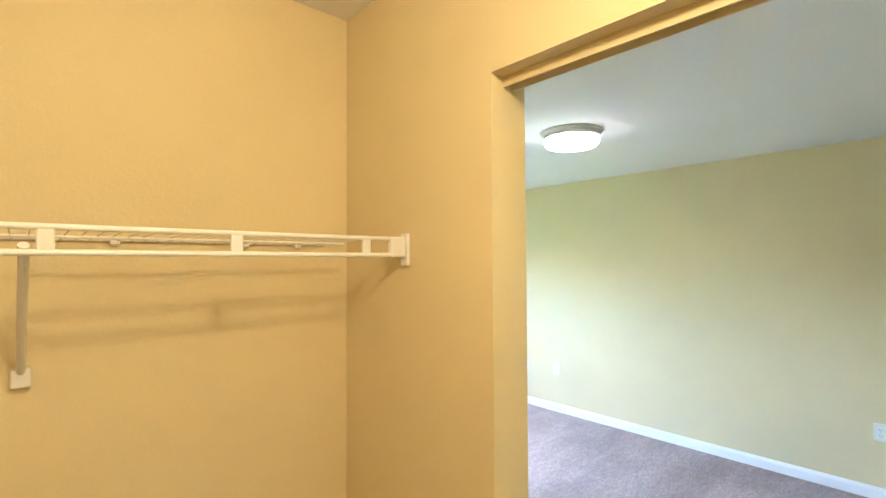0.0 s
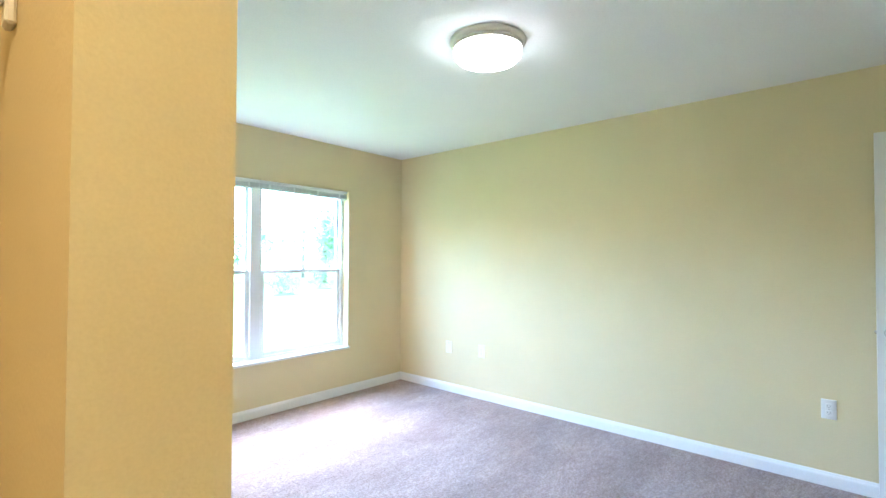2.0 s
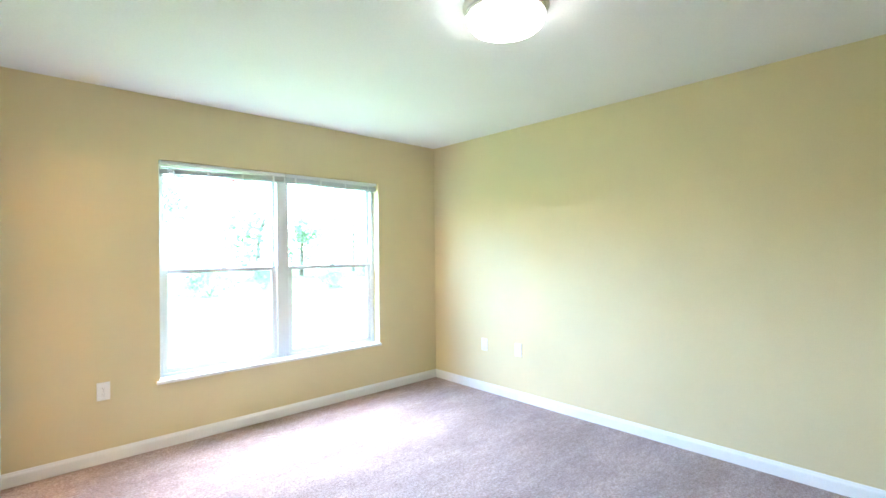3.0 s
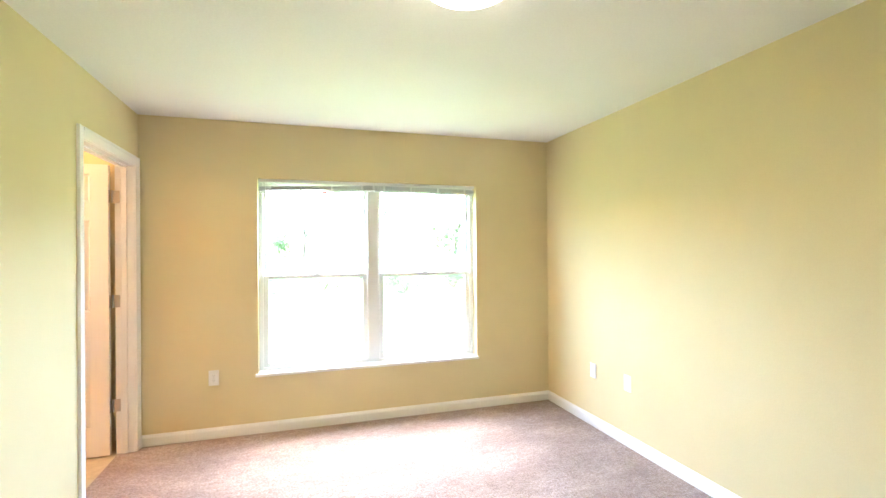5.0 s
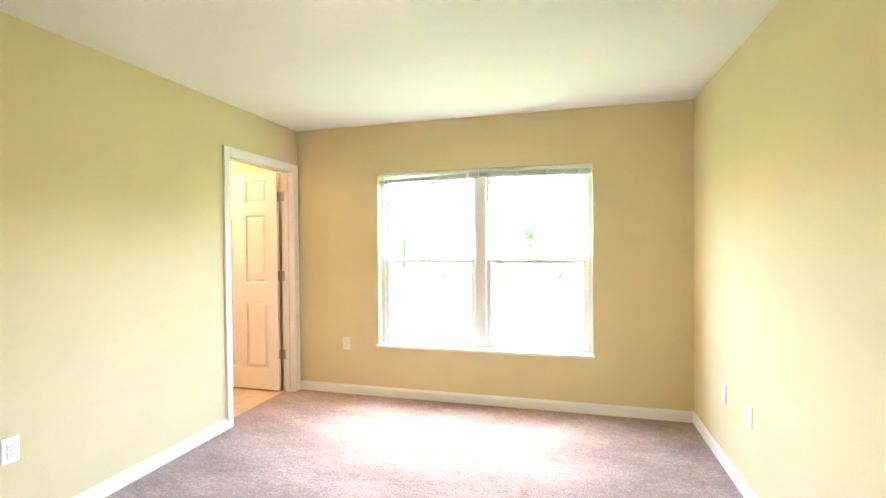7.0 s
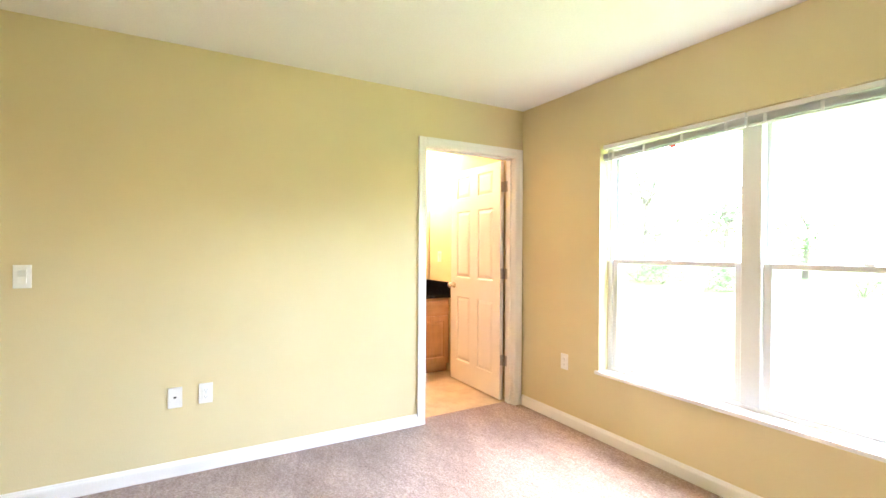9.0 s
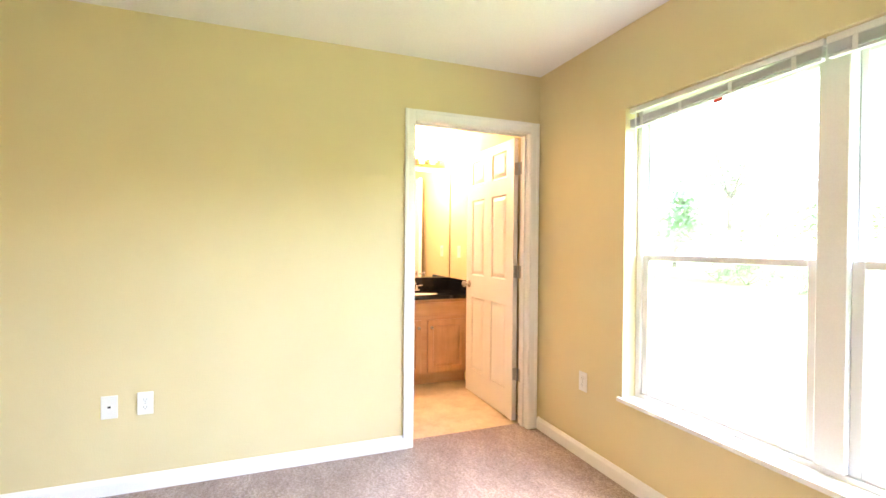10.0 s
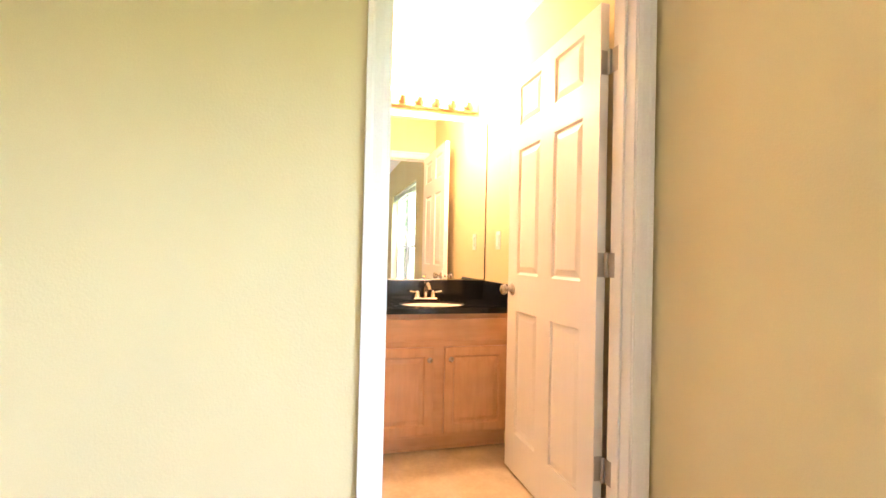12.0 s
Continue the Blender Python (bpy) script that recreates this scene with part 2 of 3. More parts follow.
wall("wall_north", "x", 0.0, 0.2, (-2.12, 3.5), (-0.15, H), [(WX0, WX1, WZ0, WZ1)], WALL, "tan painted drywall wall with a double window")
wall("wall_east", "y", XR, 3.5, (-6.2, 0.0), (-0.15, H), [], WALL, "long tan painted drywall wall, bare")
wall("wall_south", "x", YB - 0.12, YB, (-2.12, XR), (-0.15, H), [(2.462, 3.318, -0.15, 2.06)], WALL, "tan painted drywall wall with the entry doorway")
wall("wall_west", "y", -0.12, 0.0, (YB, 0.0), (-0.15, H), [(-0.925, -0.062, -0.15, 2.065), (-4.55, -3.30, -0.15, 2.035)], WALL,
     "tan painted drywall wall with bathroom doorway and closet opening")
wall("wall_closet_partition", "x", YP, YP + 0.12, (XC, -0.12), (-0.15, H), [], WALL, "tan painted drywall wall behind the closet shelf")
wall("wall_closet_west", "y", XC - 0.12, XC, (YB, 0.0), (-0.15, H), [], WALL, "tan painted drywall closet wall")
wall("wall_bathroom_west", "y", XB - 0.12, XB, (YP + 0.12, 0.0), (-0.15, H), [], WALL, "tan painted drywall bathroom wall behind the mirror")
wall("wall_hall", "x", -6.2, -6.08, (-2.12, XR), (-0.15, H), [], WALL, "tan painted drywall hall wall")
wall("wall_hall_end", "y", 1.1, 1.22, (-6.08, YB - 0.12), (-0.15, H), [], WALL, "tan painted drywall wall at the hall's end")
solid("ceiling", boxed(-2.12, -6.2, H, 3.5, 0.2, H + 0.2), CEILING, "white textured drywall ceiling", "ceiling")
solid("ceiling_closet", boxed(XC + 0.001, YB + 0.001, 2.393, -0.121, YP - 0.001, H - 0.001), CEILING, "white textured drywall ceiling of the closet", "ceiling")

bm = bmesh.new()
box(bm, 0.0, YB, -0.02, XR, 0.0, 0.0)
box(bm, XC, YB, -0.02, 0.0, -2.68, 0.0)
box(bm, -0.11, -0.905, -0.02, 0.0, -0.08, 0.0)
box(bm, 1.22, -6.08, -0.02, XR, YB, 0.0)
solid("floor", bm, CARPET, "mauve-brown cut pile carpet with sweep marks", "carpet")
solid("floor_bathroom", boxed(XB, YP + 0.12, -0.02, -0.11, 0.0, -0.004), VINYL, "mottled tan sheet vinyl bathroom floor", "floor")
solid("foundation", boxed(-2.12, -6.2, -0.3, 3.5, 0.2, -0.03), CONCRETE, "grey concrete foundation slab", "foundation")

BASE = [(0, 0), (0.014, 0), (0.014, 0.058), (0.012, 0.066), (0.008, 0.072), (0.006, 0.078), (0.003, 0.083), (0, 0.083)]


def baseboard(a, b, out):
    solid("baseboard", sweep(bmesh.new(), BASE, (*a, 0.001), (*b, 0.001), (*out, 0)), TRIM, "white moulded baseboard along the wall", "baseboard")


baseboard((0.014, 0), (XR, 0), (0, -1))
baseboard((XR, 0), (XR, -4.74), (-1, 0))
baseboard((0, -0.972), (0, -3.30), (1, 0))
baseboard((0, -4.55), (0, YB), (1, 0))
baseboard((0.014, YB), (2.40, YB), (0, 1))
baseboard((XC, YP), (-0.12, YP), (0, -1))
baseboard((-0.12, YP - 0.014), (-0.12, -3.30), (-1, 0))
baseboard((-0.12, -0.925), (-0.12, YP + 0.12), (-1, 0))
baseboard((XB, -0.86), (XB, YP + 0.12), (1, 0))

CASING = [(0, 0), (0.0165, 0), (0.0165, 0.014), (0.0130, 0.022), (0.0120, 0.048), (0.009, 0.064), (0, 0.064)]
# the first number stands off the wall, the second runs from the outer edge to the opening


def doorway(name, label, y0, y1, top, x_face, out, thick):
    """Lining, stops and casing of a doorway in a wall along y whose face is x_face."""
    d = thing(name, label, "door frame", kind="structure")
    back = x_face - out * thick
    lo, hi = min(x_face, back), max(x_face, back)
    part("jamb", boxed(lo, y0 - 0.019, 0, hi, y0, top, bevel=0.001), TRIM, d)
    part("jamb", boxed(lo, y1, 0, hi, y1 + 0.019, top, bevel=0.001), TRIM, d)
    part("head_jamb", boxed(lo, y0 - 0.019, top, hi, y1 + 0.019, top + 0.019, bevel=0.001), TRIM, d)
    sx = sorted((back + out * 0.040, back + out * 0.075))
    part("door_stop", boxed(sx[0], y0, 0, sx[1], y0 + 0.011, top - 0.011, bevel=0.002), TRIM, d)
    part("door_stop", boxed(sx[0], y1 - 0.011, 0, sx[1], y1, top - 0.011, bevel=0.002), TRIM, d)
    part("door_stop", boxed(sx[0], y0, top - 0.011, sx[1], y1, top, bevel=0.002), TRIM, d)
    for x, o in ((x_face, out), (back, -out)):
        o3 = (o, 0, 0)
        part("casing", sweep(bmesh.new(), CASING, (x, y0 - 0.069, 0.001), (x, y0 - 0.069, top + 0.069), o3, (0, 1, 0)), TRIM, d)
        if o == out:
            part("casing", sweep(bmesh.new(), CASING, (x, y1 + 0.069, 0.001), (x, y1 + 0.069, top + 0.069), o3, (0, -1, 0)), TRIM, d)
        part("casing", sweep(bmesh.new(), CASING, (x, y0 - 0.005, top + 0.069), (x, y1 + (0.005 if o == out else 0.02), top + 0.069), o3, (0, 0, -1)), TRIM, d)
    return d


doorway("door_frame_bathroom", "white painted bathroom doorway with moulded casing", -0.905, -0.082, 2.045, 0.0, 1, 0.12)

# entry doorway in the south wall, beside the open leaf
d = thing("door_frame_entry", "white painted entry doorway with moulded casing", "door frame", kind="structure")
part("jamb", boxed(2.463, YB - 0.12, 0, 2.482, YB, 2.04), TRIM, d)
part("jamb", boxed(3.299, YB - 0.12, 0, 3.317, YB, 2.04), TRIM, d)
part("head_jamb", boxed(2.463, YB - 0.12, 2.04, 3.317, YB, 2.059), TRIM, d)
part("casing", sweep(bmesh.new(), CASING, (2.413, YB, 0.001), (2.413, YB, 2.109), (0, 1, 0), (1, 0, 0)), TRIM, d)
part("casing", sweep(bmesh.new(), CASING, (2.477, YB, 2.109), (3.31, YB, 2.109), (0, 1, 0), (0, 0, -1)), TRIM, d)

# bifold track under the head of the closet opening
t = thing("closet_door_track", "tan painted metal bifold track under the closet header", "door track", kind="structure")
part("track", boxed(-0.080, -4.549, 2.011, -0.076, -3.301, 2.0345), WALL, t)
part("track", boxed(-0.046, -4.549, 2.011, -0.042, -3.301, 2.0345), WALL, t)
part("track", boxed(-0.076, -4.549, 2.028, -0.046, -3.301, 2.032), WALL, t)


# ---- the window ----
def window():
    w = thing("window_1", "white vinyl double single-hung window, blinds raised", "window", kind="structure")
    mid = (WX0 + WX1) / 2
    bm = bmesh.new()
    for x0, x1, z0, z1 in ((WX0, WX0 + 0.034, WZ0, WZ1), (WX1 - 0.034, WX1, WZ0, WZ1), (WX0 + 0.034, WX1 - 0.034, WZ1 - 0.034, WZ1),
                           (WX0 + 0.034, WX1 - 0.034, WZ0, WZ0 + 0.034)):
        box(bm, x0, 0.085, z0, x1, 0.165, z1, bevel=0.003)
    part("window_frame", bm, VINYL_WHITE, w)
    part("mullion", boxed(mid - 0.05, 0.075, WZ0 + 0.034, mid + 0.05, 0.165, WZ1 - 0.034, bevel=0.004), VINYL_WHITE, w)
    bm = boxed(WX0 - 0.022, -0.022, WZ0 - 0.012, WX1 + 0.012, -0.0015, WZ0 + 0.012, bevel=0.004, segments=2)
    box(bm, WX0 + 0.001, -0.003, WZ0 + 0.0005, WX1 - 0.001, 0.084, WZ0 + 0.012)
    part("window_sill", bm, TRIM, w, "white cultured marble sill")
    rail = 1.213
    for x0, x1 in ((WX0 + 0.034, mid - 0.05), (mid + 0.05, WX1 - 0.034)):
        for name, y, z0, z1, s in (("upper_sash", 0.130, rail - 0.014, WZ1 - 0.034, 0.024), ("lower_sash", 0.097, WZ0 + 0.034, rail + 0.018, 0.038)):
            bm = bmesh.new()
            box(bm, x0, y, z0, x0 + s, y + 0.026, z1, bevel=0.003)
            box(bm, x1 - s, y, z0, x1, y + 0.026, z1, bevel=0.003)
            box(bm, x0 + s, y, z0, x1 - s, y + 0.026, z0 + (0.034 if s > 0.03 else 0.024), bevel=0.003)
            box(bm, x0 + s, y, z1 - 0.030, x1 - s, y + 0.026, z1, bevel=0.003)
            sash = part(name, bm, VINYL_WHITE, w)
            pane = part("pane", boxed(x0 + s - 0.004, y + 0.011, z0 + 0.02, x1 - s + 0.004, y + 0.015, z1 - 0.02), GLASS, sash, "clear window glass")
            pane.visible_shadow = False
            if s > 0.03:
                part("sash_lock", boxed((x0 + x1) / 2 - 0.02, y - 0.010, z1 - 0.002, (x0 + x1) / 2 + 0.02, y + 0.008, z1 + 0.012, bevel=0.003), VINYL_WHITE, sash)
                net = part("insect_screen", boxed(x0 + 0.004, 0.158, z0, x1 - 0.004, 0.159, z1), SCREEN, w, "fine dark insect screen")
                net.visible_shadow = False
    return w


window()


def blind(x0, x1, drop0, drop1, wand, tag):
    """A raised mini blind: drop0 and drop1 are the heights of its slat stack's top at both ends."""
    b = thing("mini_blind", "white mini blind raised into a stack of slats" + (", hanging crooked" if drop1 - drop0 > 0.03 else ""), "blind", "blinds in the window")
    top = WZ1 - 0.003
    part("headrail", boxed(x0, 0.018, top - 0.026, x1, 0.044, top, bevel=0.002), VINYL_WHITE, b)
    lean = math.atan2(drop1 - drop0, x1 - x0)
    mx = (x0 + x1) / 2

    def leaned(bm, z):
        bmesh.ops.transform(bm, matrix=Matrix.Translation((mx, 0.031, (drop0 + drop1) / 2 + z)) @ Matrix.Rotation(-lean, 4, "Y"), verts=bm.verts)
        return bm

    half = (x1 - x0) / 2 - 0.004
    for i in range(9):
        bm = leaned(boxed(-half, -0.0125, -0.0010, half, 0.0125, 0.0010), -0.0038 * i)
        part("slat", bm, SLAT, b)
    part("bottom_rail", leaned(boxed(-half, -0.0125, -0.006, half, 0.0125, 0.006, bevel=0.003), -0.042), SLAT, b)
    for k in (-0.82, -0.3, 0.25, 0.8):
        part("ladder_tape", leaned(boxed(half * k - 0.008, -0.0145, -0.024, half * k + 0.008, -0.0130, 0.026), -0.024), VINYL_WHITE, b)
        part("lift_cord", rod(bmesh.new(), (mx + half * k, 0.031, drop0 + (drop1 - drop0) * (k + 1) / 2), (mx + half * k, 0.031, top - 0.027), 0.001, 6), VINYL_WHITE, b)
    if wand:
        part("tilt_wand", rod(bmesh.new(), (x0 + 0.05, 0.014, top - 0.02), (x0 + 0.052, 0.014, 1.22), 0.0032, 8), VINYL_WHITE, b, "thin clear tilt wand")
    if tag:
        part("warning_tag", leaned(boxed(0.03, -0.003, -0.012, 0.07, -0.0022, 0.004), -0.052), RED, b, "small red warning tag")
    return b


blind(WX0 + 0.008, (WX0 + WX1) / 2 - 0.004, 1.940, 1.974, True, True)
blind((WX0 + WX1) / 2 + 0.004, WX1 - 0.008, 1.974, 1.964, False, False)


# ---- six-panel doors ----
def panel_door(name, label, knob_side, hinges):
    """A leaf 0.81 m wide: hinge edge at x = 0, free edge at x = 0.81, faces at y = 0 and y = 0.035."""
    W, T, HT = 0.81, 0.035, 2.032
    d = thing(name, label, "door")
    xs = [0, 0.11, 0.34, 0.47, 0.70, W]
    zs = [0, 0.20, 0.82, 1.005, 1.64, 1.765, 1.965, HT]
    bm = bmesh.new()
    panels = []
    for y, flip in ((0.0, False), (T, True)):
        grid = [[bm.verts.new((x, y, z)) for z in zs] for x in xs]
        for i in range(5):
            for j in range(7):
                q = [grid[i][j], grid[i + 1][j], grid[i + 1][j + 1], grid[i][j + 1]]
                f = bm.faces.new(q[::-1] if flip else q)
                if i in (1, 3) and j in (1, 3, 5):
                    panels.append((f, 1 if flip else -1))
        if not flip:
            front = grid
    rim = [(i, 0) for i in range(6)] + [(5, j) for j in range(1, 8)] + [(i, 7) for i in range(4, -1, -1)] + [(0, j) for j in range(6, 0, -1)]
    for (a, b), (c, e) in zip(rim, rim[1:] + rim[:1]):
        bm.faces.new((front[a][b], grid[a][b], grid[c][e], front[c][e]))
    for f, s in panels:
        # an ogee groove, then a raised field
        for inset, depth in ((0.009, -0.010), (0.005, 0.0), (0.026, 0.008)):
            bmesh.ops.inset_individual(bm, faces=[f], thickness=inset, depth=0.0, use_even_offset=True)
            for v in f.verts:
                v.co.y += s * depth
    bmesh.ops.recalc_face_normals(bm, faces=bm.faces)
    leaf = part("leaf", bm, DOOR, d)
    for s, y in ((-1, 0.0), (1, T)):
        bm = bmesh.new()
        turn = Matrix.Translation((W - 0.06, y, 0.925)) @ Matrix.Rotation(radians(90 if s < 0 else -90), 4, "X")
        lathe(bm, [(0, 0), (0.032, 0), (0.031, 0.005), (0.025, 0.009), (0.012, 0.011), (0.011, 0.026), (0.018, 0.032), (0.026, 0.042),
                   (0.0275, 0.052), (0.024, 0.061), (0.014, 0.066), (0, 0.067)], 28, turn)
        part("door_knob", bm, NICKEL, d, "satin nickel door knob")
    part("latch", boxed(W - 0.001, 0.012, 0.915, W + 0.009, 0.023, 0.935, bevel=0.002), NICKEL, d)
    if hinges:
        for z in (0.335, 1.072, 1.812):
            bm = rod(bmesh.new(), (-0.014, 0.029, z - 0.045), (-0.014, 0.029, z + 0.045), 0.0065, 12)
            hinge = part("hinge", bm, STEEL, d, "satin steel butt hinge")
            part("hinge_leaf", boxed(-0.0028, 0.003, z - 0.044, -0.0003, 0.031, z + 0.044, bevel=0.0008), STEEL, hinge)
            part("hinge_leaf", boxed(-0.058, T - 0.0025, z - 0.044, -0.010, T - 0.0003, z + 0.044, bevel=0.0008), STEEL, hinge)
    return d


bath_door = panel_door("panel_door", "white six-panel door standing open into the bathroom", -1, True)
# turned so that its hinge edge faces the bedroom and the leaf runs back along the outer wall
bath_door.matrix_basis = Matrix.Translation((-0.148, -0.118, 0.010)) @ Matrix.Diagonal((-1, 1, 1, 1))
entry_door = panel_door("panel_door", "white six-panel entry door standing open against the tan wall", 1, True)
entry_door.matrix_basis = Matrix.Translation((3.335, -4.670, 0.012)) @ Matrix.Rotation(radians(90), 4, "Z")


# ---- plates on the walls ----
def wall_plate(kind, label, m):
    """A plate in the plane y = 0 that faces -y."""
    o = thing({"duplex": "power_outlet", "rocker": "light_switch", "jack": "cable_outlet", "blank": "phone_outlet"}[kind], label,
              "switch" if kind == "rocker" else "outlet", "" if kind == "rocker" else "wall outlets")
    part("plate", boxed(-0.036, -0.006, -0.058, 0.036, -0.0005, 0.058, bevel=0.0025, segments=2), PLASTIC, o)
    if kind == "duplex":
        for z in (-0.0195, 0.0195):
            s = part("socket", boxed(-0.0165, -0.0085, z - 0.014, 0.0165, -0.006, z + 0.014, bevel=0.002), PLASTIC, o)
            part("slot", boxed(-0.0075, -0.0092, z - 0.003, -0.0055, -0.0086, z + 0.006), SLOT, s)
            part("slot", boxed(0.0055, -0.0092, z - 0.003, 0.0075, -0.0086, z + 0.005), SLOT, s)
            part("slot", boxed(-0.002, -0.0092, z - 0.010, 0.002, -0.0086, z - 0.006), SLOT, s)
        part("screw", lathe(bmesh.new(), [(0, 0.0012), (0.0025, 0.0008), (0.003, 0)], 10, Matrix.Translation((0, -0.006, 0)) @ Matrix.Rotation(radians(90), 4, "X")), STEEL, o)
    elif kind == "rocker":
        part("rocker", sweep(bmesh.new(), [(0, -0.033), (0.0075, -0.033), (0.0035, 0.0), (0.0095, 0.033), (0, 0.033)], (-0.0165, -0.006, 0), (0.0165, -0.006, 0), (0, -1, 0)), PLASTIC, o)
    elif kind == "jack":
        part("jack", boxed(-0.007, -0.0072, -0.004, 0.007, -0.006, 0.006, bevel=0.0005), DARK, o, "dark jack opening")
    else:
        for z in (-0.042, 0.042):
            part("screw", lathe(bmesh.new(), [(0, 0.0012), (0.0025, 0.0008), (0.003, 0)], 10, Matrix.Translation((0, -0.006, z)) @ Matrix.Rotation(radians(90), 4, "X")), STEEL, o)
        part("jack", boxed(-0.0165, -0.0085, -0.033, 0.0165, -0.006, 0.033, bevel=0.0015), PLASTIC, o)
    o.matrix_basis = m
    return o


wall_plate("duplex", "white duplex outlet on the tan wall below the window", pose(0.496, 0, 0.462))
wall_plate("blank", "white phone plate on the bare tan wall", pose(XR, -0.704, 0.446, 0, 0, -90))
wall_plate("duplex", "white duplex outlet on the bare tan wall", pose(XR, -1.111, 0.453, 0, 0, -90))
wall_plate("duplex", "white duplex outlet beside the entry door", pose(XR, -3.65, 0.453, 0, 0, -90))
wall_plate("jack", "white cable plate with a dark jack", pose(0, -2.503, 0.443, 0, 0, 90))
wall_plate("duplex", "white duplex outlet beside the cable plate", pose(0, -2.348, 0.447, 0, 0, 90))
wall_plate("rocker", "white rocker light switch beside the closet", pose(0, -3.157, 1.143, 0, 0, 90))
wall_plate("rocker", "white rocker switch beside the bathroom mirror", pose(-1.40, 0, 1.205))


# ---- lamps ----
def ceiling_lamp():
    c = thing("ceiling_lamp", "round flush ceiling lamp, lit, with white drum diffuser", "lamp")
    part("pan", lathe(bmesh.new(), [(0, 0), (0.192, 0), (0.192, -0.010), (0.180, -0.028), (0, -0.028)], 56), FIXTURE, c)
    part("diffuser", lathe(bmesh.new(), [(0, -0.030), (0.170, -0.030), (0.172, -0.042), (0.168, -0.078), (0.155, -0.092), (0.10, -0.101), (0, -0.104)], 56), LAMP, c, "glowing white glass diffuser")
    part("band", lathe(bmesh.new(), [(0.171, -0.027), (0.179, -0.028), (0.179, -0.046), (0.1725, -0.047)], 56), FIXTURE, c)
    for a in (0.4, 2.5, 4.6):
        x, y = math.cos(a), math.sin(a)
        part("clip", rod(bmesh.new(), (0.170 * x, 0.170 * y, -0.056), (0.182 * x, 0.182 * y, -0.056), 0.006, 10), FIXTURE, c)
    c.matrix_basis = pose(1.705, -2.370, H)
    return c


ceiling_lamp()

g = thing("closet_lamp", "plain ceiling lamp holder with a lit frosted globe", "lamp")
part("base", lathe(bmesh.new(), [(0, 0), (0.06, 0), (0.055, -0.02), (0.03, -0.05), (0, -0.05)], 28), FIXTURE, g)
part("globe", lathe(bmesh.new(), [(0.025, -0.05), (0.045, -0.07), (0.052, -0.095), (0.04, -0.125), (0, -0.14)], 28), CLOSET_GLOBE, g)
g.matrix_basis = pose(-0.75, -4.0, 2.393)


# ---- closet shelf ----
def wire_shelf():
    s = thing("wire_shelf", "white coated wire closet shelf on wall brackets", "shelf")
    yb, yf, z1, z0, xl, xr = YP - 0.008, -2.995, 1.673, 1.631, XC + 0.02, -0.165
    zb = 1.667
    part("front_rail", rod(bmesh.new(), (xl, yf, z1), (xr, yf, z1), 0.0055, 12), WIRE_WHITE, s)
    part("front_rail", rod(bmesh.new(), (xl, yf, z0), (xr, yf, z0), 0.0055, 12), WIRE_WHITE, s)
    part("back_rail", rod(bmesh.new(), (xl, yb, zb), (xr - 0.04, yb, zb), 0.004, 10), WIRE_WHITE, s)
    part("middle_rail", rod(bmesh.new(), (xl, (yb + yf) / 2, (z1 + zb) / 2 - 0.006), (xr - 0.06, (yb + yf) / 2, (z1 + zb) / 2 - 0.006), 0.003, 10), WIRE_WHITE, s)
    x = xl + 0.01
    while x < xr - 0.07:
        bm = rod(bmesh.new(), (x, yb, zb - 0.002), (x, yf, z1 - 0.002), 0.0012, 6)
        part("cross_wire", bm, WIRE_WHITE, s)
        x += 0.0254
    for x in (-1.77, -1.47, -1.165, -0.859, -0.562, -0.25):
        part("lip_tab", boxed(x - 0.012, yf - 0.004, z0 - 0.002, x + 0.012, yf + 0.004, z1 + 0.002, bevel=0.002), WIRE_WHITE, s)
    for x in (-1.6, -0.73, -0.44, -0.29):
        part("back_clip", boxed(x - 0.010, yb - 0.007, zb - 0.012, x + 0.010, YP - 0.0005, zb + 0.007, bevel=0.002), WIRE_WHITE, s)
    bm = boxed(-0.178, yf - 0.008, z0 - 0.006, -0.130, yf + 0.010, z1 + 0.006, bevel=0.004)
    end = part("end_bracket", bm, WIRE_WHITE, s, "white moulded end bracket screwed to the wall")
    part("wall_flange", boxed(-0.131, yf - 0.015, z0 - 0.028, -0.1205, yf + 0.017, z1 + 0.016, bevel=0.003), WIRE_WHITE, end)
    for xs in (-0.885, -1.75):
        bm = bmesh.new()
        rod(bm, (xs, yf + 0.004, z0 + 0.012), (xs, YP - 0.012, 1.388), 0.0075, 12)
        strut = part("support_strut", bm, WIRE_WHITE, s)
        part("strut_foot", boxed(xs - 0.016, YP - 0.022, 1.360, xs + 0.016, YP - 0.0005, 1.400, bevel=0.003), WIRE_WHITE, strut)
    return s


wire_shelf()


# ---- bathroom ----
VF, VW = -1.19, 0.845


def cabinet_door(y0, y1, z0, z1, knob_y, parent):
    """Raised panel door in the plane x = VF, facing +x."""
    bm = boxed(VF, y0, z0, VF + 0.019, y1, z1)
    face = max(bm.faces, key=lambda f: f.calc_center_median().x)
    for inset, depth in ((0.004, 0.002), (0.046, 0.0), (0.008, -0.010), (0.005, 0.0), (0.022, 0.008)):
        bmesh.ops.inset_individual(bm, faces=[face], thickness=inset, depth=0.0, use_even_offset=True)
        for v in face.verts:
            v.co.x += depth
    door = part("cabinet_door", bm, MAPLE, parent)
    turn = Matrix.Translation((VF + 0.020, knob_y, z1 - 0.065)) @ Matrix.Rotation(radians(90), 4, "Y")
    part("knob", lathe(bmesh.new(), [(0, 0), (0.007, 0), (0.006, 0.010), (0.014, 0.016), (0.0155, 0.021), (0.011, 0.026), (0, 0.028)], 20, turn), NICKEL, door, "satin nickel knob")
    return door


